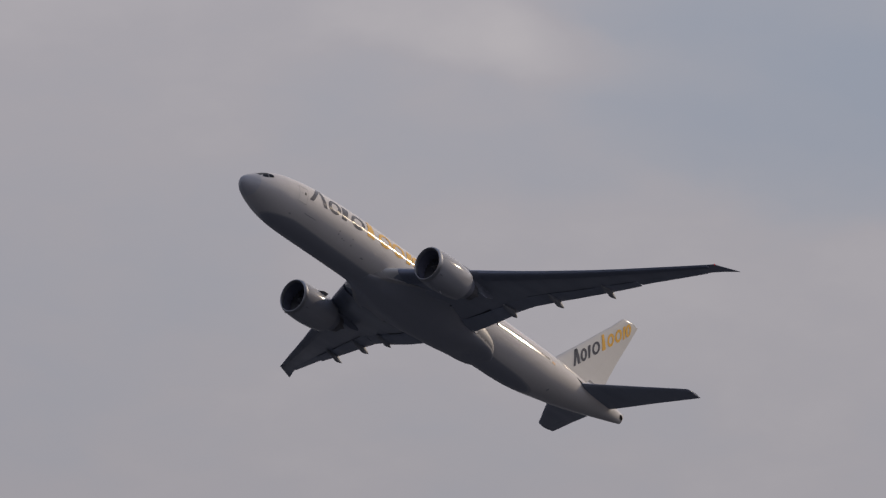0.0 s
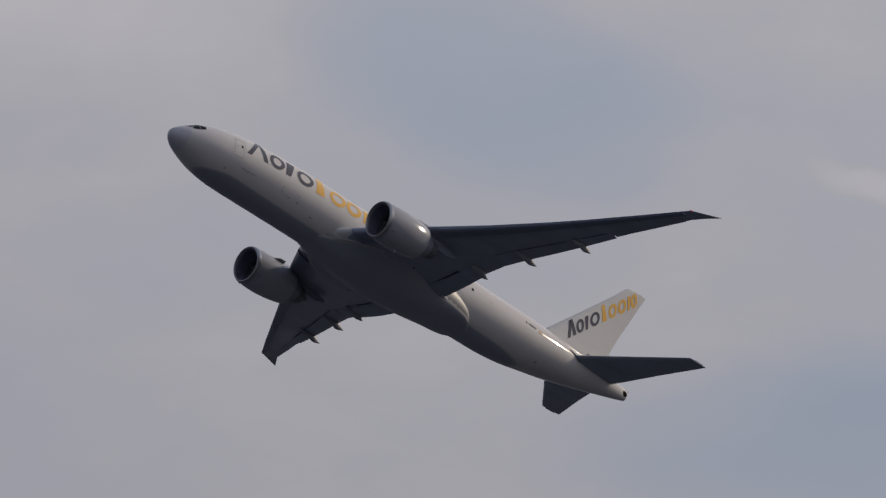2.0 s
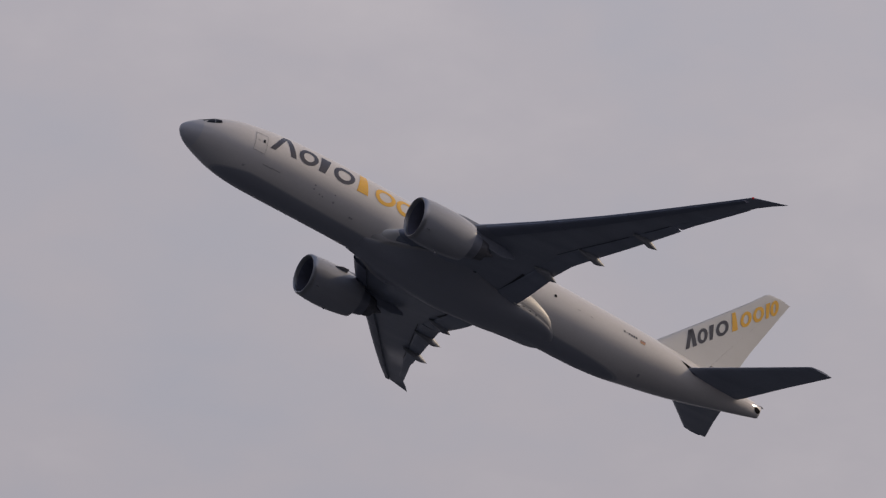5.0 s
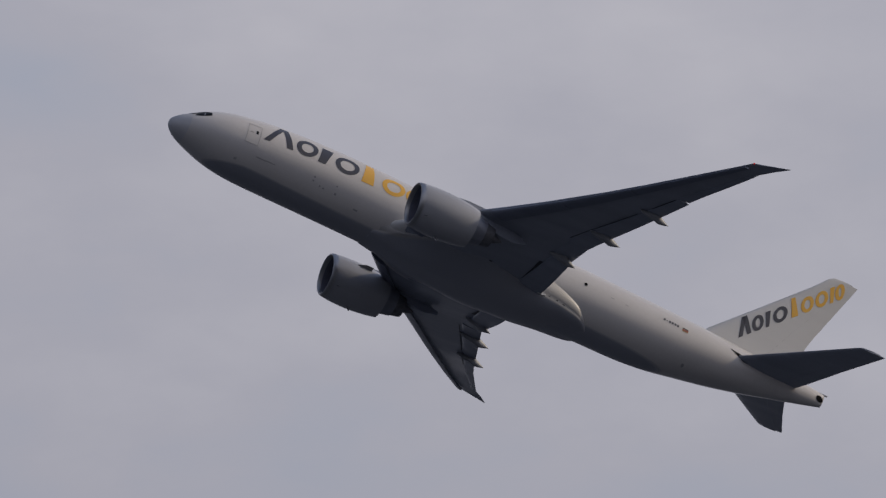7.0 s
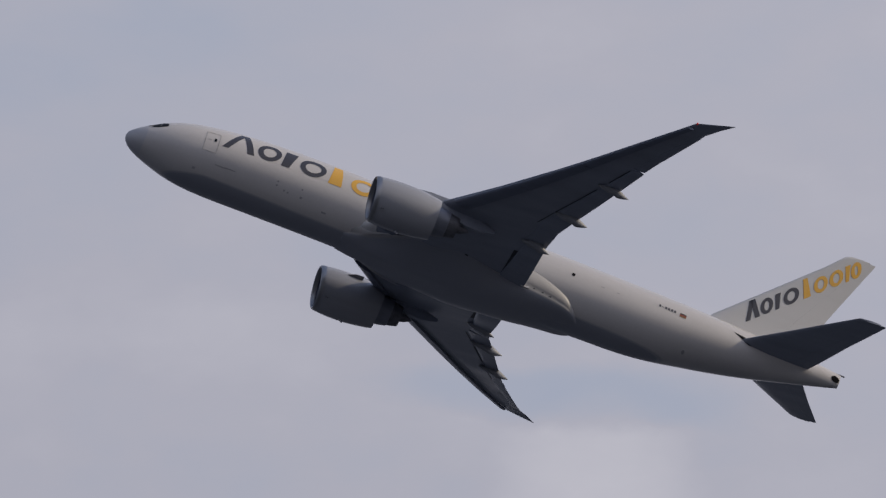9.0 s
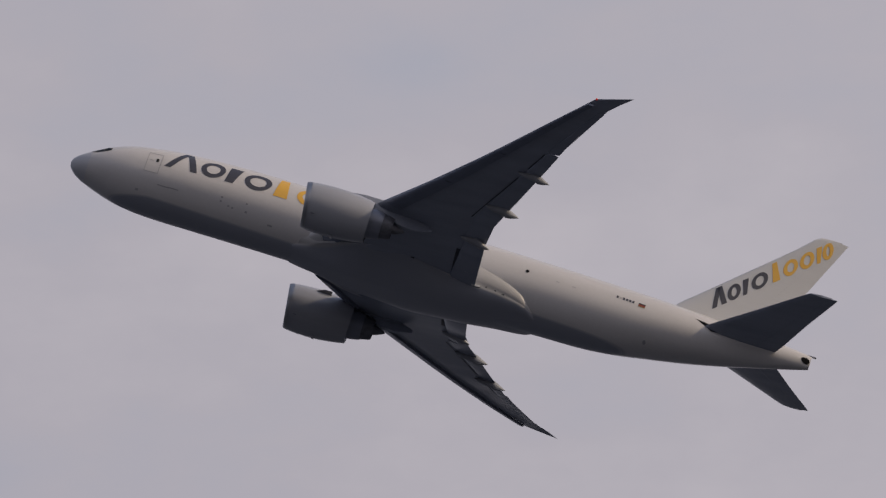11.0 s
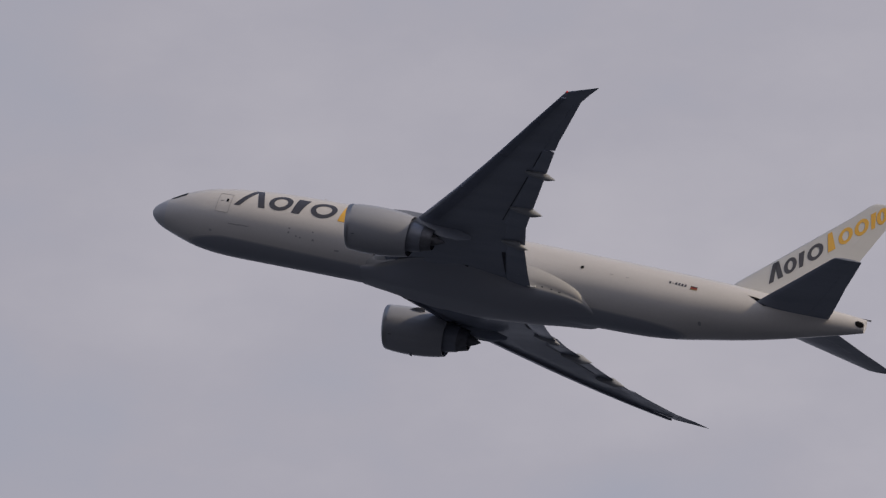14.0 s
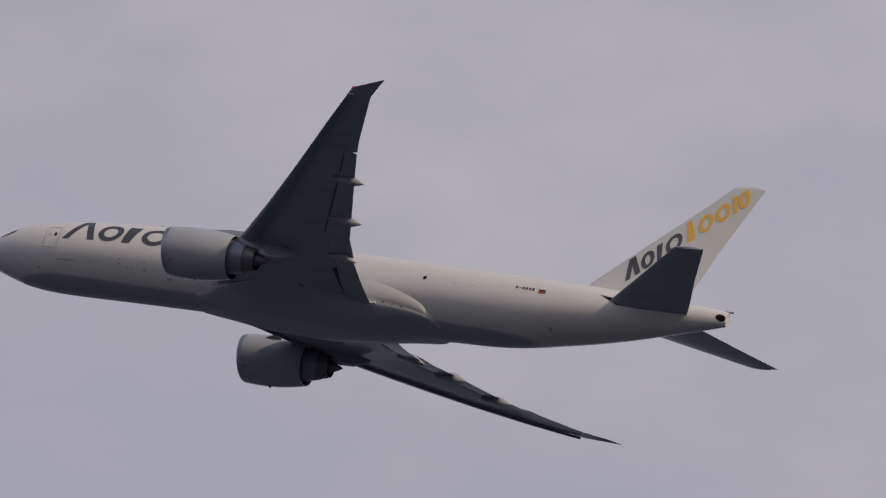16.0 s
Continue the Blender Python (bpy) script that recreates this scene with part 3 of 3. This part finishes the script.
def build_wing(side):
    eps = 0.02
    cuts = [(1.2, .85), (3.1, .85), (6.0, .85), (9.0, .85), (9.0 + eps, .82), (11.45, .80), (11.45 + eps, .79), (15, .79), (20, .79), (23.1, .79),
            (23.1 + eps, .77), (27, .77), (29.6, .77), (29.6 + eps, 1.0), (30.1, 1.0), (30.8, 1.0), (31.2, 1.0), (31.6, 1.0), (32.0, 1.0), (32.3, 1.0), (32.5, 1.0)]
    rings = []
    for k, (y, cut) in enumerate(cuts):
        rings.append(wing_ring(y, side, 0.0, cut))
    wing = part("wing", loft(rings), M_GREY, airplane, "grey swept wing, underside in shade", angle=35)
    # slat along the leading edge, a little ahead of the wing
    for y0, y1 in ((4.0, 8.3), (11.0, 16.4), (16.45, 21.9), (21.95, 27.0), (27.05, 30.7)):
        rr = []
        for k in range(7):
            y = y0 + (y1 - y0) * k / 6
            ring = [p + Vector((0.08, 0, -0.22)) for p in wing_ring(y, side, 0.0, 0.10 + 0.13 * (y / 30), n=8, scale=1.05)]
            rr.append(ring)
        part("slat", loft(rr), M_SLAT, wing, "bare metal leading-edge slat")
    # white fillet that leads the hull's paint into the root of the leading edge; its white also stands for the
    # highlight there
    rr = []
    for k in range(9):
        u = k / 8
        y = 2.3 + 1.5 * u
        rr.append([p + Vector((0.10 * (1 - u), 0, -0.03)) for p in wing_ring(y, side, 0.0, 0.02 + 0.13 * (1 - u) ** 1.5, n=8, scale=1.05)])
    part("root_fillet", loft(rr), M_WHITE, wing, "white wing root fillet, paint and highlight")
    part("flap", flap(3.25, 8.95, side, 0.83, 9, 0.26), M_GREY, wing, "grey lowered flap")
    part("flaperon", flap(8.98, 11.44, side, 0.79, 5, 0.10), M_GREY, wing)
    part("flap", flap(11.47, 23.06, side, 0.755, 4, 0.10, steps=8), M_GREY, wing, "grey lowered flap")
    part("aileron", flap(23.08, 29.66, side, 0.75, 0, 0.03), M_GREY, wing)
    # dark strips on the lower skin that paint the shade of the gaps ahead of the flaps, seen from below
    for y0, y1, wide in ((3.4, 7.4, 0.46), (12.0, 18.9, 0.10), (20.4, 22.8, 0.10)):
        bm = bmesh.new()
        cutf = lambda y: 1 - 2.25 / (trail(y) - lead(y)) if y < 9 else 0.735
        strip_patch(bm, [(y0, 0), (y1, 0), (y1, 1), (y0, 1)], lambda y, v: at(lead(y) + (trail(y) - lead(y)) * cutf(y) + v * wide, side * y,
                    lower(y, lead(y) + (trail(y) - lead(y)) * cutf(y) + v * wide) - 0.03), 10, 2)
        part("flap_gap_shade", bm, M_COVE, wing, "dark strip for the shaded gap ahead of the flap")
    for y, s, z, ln, wd, dp in ((9.1, 35.5, -1.45, 2.6, 0.84, 0.72), (14.08, 37.22, -0.34, 3.0, 0.66, 0.86), (19.76, 39.0, 0.56, 2.8, 0.58, 0.76)):
        part("flap_track_fairing", canoe(y, s, z, ln, wd, dp, side), M_FAIR, wing, "pale pointed flap track fairing")
    bm = loft([[at(s0, side * (3.35 + w), z0 + h) for w, h in ((0, 0), (0.22, 0), (0.22, 0.16), (0, 0.16))] for s0, z0 in ((34.7, -2.22), (35.2, -2.28), (35.45, -2.2))])
    part("flap_hinge", bm, M_WHITE, wing, "small pale flap hinge")
    # position light in the wing tip's leading edge
    if side == 1:
        bm = bmesh.new()
        bmesh.ops.create_uvsphere(bm, u_segments=10, v_segments=6, radius=0.09, matrix=Matrix.Translation(at(40.95, side * 31.25, chord_z(31.25))))
        part("position_light", bm, M_NAV, wing, "glowing red position light")
    return wing


# ---- engines ----
def spin(profile, cy, cz, n=56, shear=0.0, tilt=0.035):
    rings = []
    for s, r in profile:
        k = max(0.0, min(1.0, (24.0 - s) / 4.0))
        zc = cz + (s - 20.0) * tilt
        rings.append([at(s - shear * k * r * math.sin(2 * math.pi * j / n), cy + r * math.cos(2 * math.pi * j / n), zc + r * math.sin(2 * math.pi * j / n)) for j in range(n)])
    return rings


def build_engine(side):
    cy, cz, sh = side * 9.65, -2.86, 0.15
    outer = [(20.42, 1.93), (20.8, 1.985), (21.4, 2.03), (22.2, 2.055), (23.0, 2.045), (23.7, 2.0), (24.4, 1.925), (25.0, 1.835), (25.4, 1.76), (25.55, 1.725), (25.55, 1.68), (25.2, 1.68), (24.4, 1.62), (24.4, 0.9)]
    cowl = part("engine", loft(spin(outer, cy, cz, shear=sh), cap=False), M_COWL, airplane, "large grey turbofan nacelle")
    lip = [(20.42, 1.935), (20.2, 1.90), (20.06, 1.84), (20.0, 1.77), (20.02, 1.70), (20.12, 1.64), (20.35, 1.60)]
    part("inlet_lip", loft(spin(lip, cy, cz, shear=sh), cap=False), M_LIP, cowl, "bare metal inlet lip")
    duct = [(20.35, 1.60), (20.8, 1.59), (21.3, 1.62), (21.9, 1.64), (21.9, 0.3)]
    part("inlet_duct", loft(spin(duct, cy, cz, shear=sh), cap=False), M_DUCT, cowl, "dark inlet duct")
    zc = cz + 1.6 * 0.035
    bm = bmesh.new()
    for k in range(22):
        a = 2 * math.pi * k / 22
        for j in range(4):
            r0, r1 = 0.5 + 0.275 * j, 0.5 + 0.275 * (j + 1)
            q = []
            for r, e in ((r0, 0), (r0, 1), (r1, 1), (r1, 0)):
                w = (0.10 + 0.05 * r) * (1 if e else -1)
                tw = 0.5 + 0.5 * r / 1.6
                aa = a + w * math.sin(tw) / r * 1.3 + 0.12 * (r - 0.5) ** 2
                q.append(bm.verts.new(at(21.55 + w * math.cos(tw), cy + r * math.cos(aa), zc + r * math.sin(aa))))
            bm.faces.new(q)
    part("fan", bm, M_FAN, cowl, "dark curved fan blades")
    part("spinner", loft(spin([(20.75, 0.02), (20.85, 0.12), (21.1, 0.28), (21.4, 0.42), (21.6, 0.5)], cy, cz)), M_FAN, cowl)
    body = [(24.4, 1.30), (25.2, 1.33), (25.9, 1.26), (26.6, 1.12), (26.62, 1.09), (26.4, 1.07)]
    part("core_cowl", loft(spin(body, cy, cz), cap=False), M_CORE, cowl, "pale grey core cowl")
    core = [(26.3, 1.08), (26.7, 1.04), (27.2, 0.93), (27.5, 0.85), (27.5, 0.81), (27.0, 0.80), (27.0, 0.4)]
    part("core_nozzle", loft(spin(core, cy, cz), cap=False), M_HOT, cowl, "scorched metal core nozzle")
    plug = [(26.9, 0.5), (27.4, 0.47), (27.9, 0.33), (28.3, 0.16), (28.5, 0.05)]
    part("exhaust_plug", loft(spin(plug, cy, cz)), M_HOT, cowl)
    # pylon from the nacelle's crown to under the wing
    top = [(21.9, -0.86), (23.0, -0.62), (24.6, -0.42), (26.2, -0.40), (28.0, -0.75), (29.3, -1.2), (30.6, -1.5)]
    bot = [(21.9, -1.05), (23.0, -1.4), (24.6, -1.6), (26.2, -1.75), (28.0, -2.2), (29.3, -2.2), (30.6, -1.8)]
    rings = []
    for (s, zt), (s2, zb) in zip(top, bot):
        w = 0.05 if s < 22 else (0.30 if s < 29 else 0.20 if s < 30 else 0.05)
        rings.append([at(s, cy + w, zt - 0.08), at(s, cy + w * 0.5, zt), at(s, cy - w * 0.5, zt), at(s, cy - w, zt - 0.08), at(s2, cy - w, zb), at(s2, cy + w, zb)])
    part("pylon", loft(rings), M_GREY, cowl, "grey engine pylon")
    # strake on the inboard shoulder
    a = radians(38)
    cyy, czz = cy, cz + 0.08
    def sk(s, r, w):
        ca, sa = math.cos(a) * -side, math.sin(a)
        return at(s, cyy + r * ca - w * sa * -side, czz + r * sa + w * math.cos(a))
    bm = loft([[sk(21.9, 2.0, w), sk(23.4, 2.0, w), sk(23.4, 2.42, w), sk(22.7, 2.38, w)] for w in (-0.02, 0.02)])
    part("strake", bm, M_LINE, cowl, "dark nacelle strake")
    # cooling vent and access latch low on the cowl's flanks
    for turn, s0, s1 in ((-40, 20.85, 21.15), (220, 20.85, 21.15)):
        a0, a1 = radians(turn - 0.9), radians(turn + 0.9)
        bm = loft([[at(s, cy + rad * math.cos(b), cz + (s - 20.0) * 0.035 + rad * math.sin(b)) for s, b in ((s0, a0), (s1, a0), (s1, a1), (s0, a1))] for rad in (1.8, 2.075)])
        part("cowl_vent", bm, M_HOT, cowl, smooth=False)
    # drain mast under the cowl
    bm = loft([[at(s, cy + 0.02 * c, z) for s, z in ((22.6, cz - 1.95), (23.0, cz - 1.95), (23.05, cz - 2.22), (22.9, cz - 2.22))] for c in (-1, 1)])
    part("drain_mast", bm, M_COWL, cowl)
    return cowl


for side in (1, -1):
    build_wing(side)
    build_engine(side)


# ---- tail ----
def slab(lines, x0, x1, t, axis, n=10, lift=0.0):
    """A tapered surface with a rounded nose: lines of (leading s, trailing s, span place); the chord from x0 to x1 of it."""
    rings = []
    for le, te, place in lines:
        c = te - le
        ring = []
        for up in (True, False):
            xs = [x0 + (x1 - x0) * (0.5 - 0.5 * math.cos(math.pi * k / n)) for k in range(n + 1)]
            for x in (xs if up else xs[::-1]):
                _, h = foil(x, up)
                ring.append(axis(le + c * x, place, c * (h * t + lift * x)))
        rings.append(ring)
    return loft(rings)


def build_tail():
    fin_lines = [(50.35, 58.6, 2.6), (51.3, 59.42, 3.74), (54.66, 60.56, 7.12), (58.97, 62.32, 11.54), (60.25, 62.9, 13.0), (60.66, 63.0, 13.26), (61.25, 63.0, 13.33)]
    up = lambda s, z, h: at(s, h, z)
    fin = part("tail_fin", slab(fin_lines, 0, 0.70, 0.10, up), M_WHITE, airplane, "white swept tail fin")
    part("rudder", slab(fin_lines[1:-1], 0.701, 1.0, 0.10, up), M_WHITE, fin, "white rudder")
    bm = loft([[at(58.9, 0.035, 11.44), at(58.9, -0.035, 11.44), at(51.24, -0.07, 3.6), at(51.24, 0.07, 3.6)],
               [at(59.16, 0.06, 11.44), at(59.16, -0.06, 11.44), at(51.64, -0.1, 3.6), at(51.64, 0.1, 3.6)]])
    part("leading_edge", bm, M_SLAT, fin, "bare metal fin leading edge")
    ux, uz = math.cos(radians(44.3)), math.sin(radians(44.3))

    def on_fin(a, b):
        a *= 1.06
        s, z = 53.95 + a * ux - b * 0.30, 3.80 + a * uz * 1.02 + b * 0.954
        for (l0, t0, z0), (l1, t1, z1) in zip(fin_lines, fin_lines[1:]):
            if z <= z1 or z1 > 13:
                k = (z - z0) / (z1 - z0)
                le, te = l0 + (l1 - l0) * k, t0 + (t1 - t0) * k
                break
        x = min(0.99, max(0.01, (s - le) / (te - le)))
        return at(s, (te - le) * foil(x, True)[1] * 0.10 + 0.022, z)

    livery(on_fin, [("wedge", 0.0, 1.32, M_CHAR), ("ring", 1.38, 2.55, M_CHAR), ("bar", 2.75, 3.10, M_CHAR), ("ring", 3.50, 4.95, M_CHAR),
                    ("tall_bar", 5.35, 5.75, M_GOLD), ("ring", 6.30, 7.60, M_GOLD), ("ring", 7.75, 9.05, M_GOLD), ("bar", 9.25, 9.58, M_GOLD), ("ring", 9.75, 10.75, M_GOLD)],
           (1.80, 1.42), 0.0, fin)
    for side in (1, -1):
        lines = [(52.8, 60.0, 1.0), (53.95, 60.5, 2.2), (57.5, 62.0, 6.2), (61.0, 63.65, 10.2), (61.45, 63.82, 10.68), (61.9, 63.84, 10.78)]
        flat = lambda s, y, h: at(s, side * y, 1.35 + (y - 2.3) * 0.175 + h)
        stab = part("tailplane", slab(lines, 0, 0.72, 0.09, flat, lift=0.045), M_GREY, airplane, "grey swept tailplane")
        part("elevator", slab(lines[:-1], 0.722, 1.0, 0.09, flat, lift=0.045), M_GREY, stab, "grey elevator")


build_tail()


# ---- ground ----
def build_ground():
    bm = bmesh.new()
    rings = [[bm.verts.new((r * math.cos(2 * math.pi * k / 96), r * math.sin(2 * math.pi * k / 96), 0)) for k in range(96)] for r in (20, 120, 500, 1500, 5000, 12000)]
    bm.faces.new(rings[0])
    for a, b in zip(rings, rings[1:]):
        for k in range(96):
            bm.faces.new((a[k], a[(k + 1) % 96], b[(k + 1) % 96], b[k]))
    ob = part("ground", bm, M_GROUND, None)
    tagged(ob, "unseen dark blue-grey ground reaching to the horizon", "ground", kind="structure")


build_ground()

# The aircraft's flight: seconds, place, bank, pitch (nose up is minus), heading.
FLIGHT = [
    (0, 873.54, 944.82, 246.38, 2.81, -19.54, 185.01),
    (0.5, 830.68, 941.56, 256.62, 3.88, -18.66, 184.80),
    (1, 789.31, 938.61, 266.54, 4.23, -18.29, 184.66),
    (1.5, 749.07, 935.93, 276.18, 4.08, -18.22, 184.58),
    (2, 709.67, 933.49, 285.60, 3.59, -18.31, 184.52),
    (2.5, 670.85, 931.26, 294.84, 2.92, -18.45, 184.46),
    (3, 632.41, 929.19, 303.94, 2.17, -18.56, 184.41),
    (3.5, 594.19, 927.27, 312.92, 1.41, -18.61, 184.35),
    (4, 556.04, 925.46, 321.81, 0.72, -18.58, 184.28),
    (4.5, 517.87, 923.74, 330.62, 0.13, -18.46, 184.21),
    (5, 479.61, 922.09, 339.36, -0.35, -18.28, 184.13),
    (5.5, 441.22, 920.47, 348.05, -0.69, -18.05, 184.05),
    (6, 402.67, 918.87, 356.68, -0.92, -17.79, 183.98),
    (6.5, 363.95, 917.27, 365.27, -1.03, -17.54, 183.92),
    (7, 325.09, 915.64, 373.80, -1.04, -17.31, 183.88),
    (7.5, 286.10, 913.96, 382.28, -0.98, -17.13, 183.85),
    (8, 247.02, 912.23, 390.70, -0.88, -17.02, 183.86),
    (8.5, 207.89, 910.42, 399.07, -0.75, -16.97, 183.89),
    (9, 168.75, 908.51, 407.39, -0.62, -16.99, 183.95),
    (9.5, 129.63, 906.50, 415.65, -0.52, -17.08, 184.03),
    (10, 90.57, 904.36, 423.85, -0.45, -17.21, 184.15),
    (10.5, 51.60, 902.09, 432.02, -0.44, -17.38, 184.28),
    (11, 12.72, 899.68, 440.14, -0.49, -17.55, 184.44),
    (11.5, -26.05, 897.11, 448.25, -0.59, -17.69, 184.62),
    (12, -64.73, 894.37, 456.35, -0.76, -17.79, 184.81),
    (12.5, -103.38, 891.46, 464.47, -0.97, -17.82, 185.02),
    (13, -142.05, 888.36, 472.65, -1.21, -17.76, 185.23),
    (13.5, -180.85, 885.07, 480.92, -1.45, -17.62, 185.46),
    (14, -219.88, 881.58, 489.33, -1.67, -17.40, 185.71),
    (14.5, -259.33, 877.89, 497.94, -1.83, -17.15, 185.98),
    (15, -299.38, 873.99, 506.80, -1.89, -16.94, 186.29),
    (15.5, -340.29, 869.87, 515.99, -1.81, -16.85, 186.65),
    (15.8, -364.7, 867.4, 521.4, -1.82, -16.84, 186.69),
    (15.9, -353.8, 822.2, 496.6, -1.82, -16.84, 186.70),
    (16, -336.39, 764.94, 464.02, -1.83, -16.83, 186.71),
]


def motions():
    walk(airplane, [(t, pose(x, y, z, bank, pitch, heading)) for t, x, y, z, bank, pitch, heading in FLIGHT])


motions()
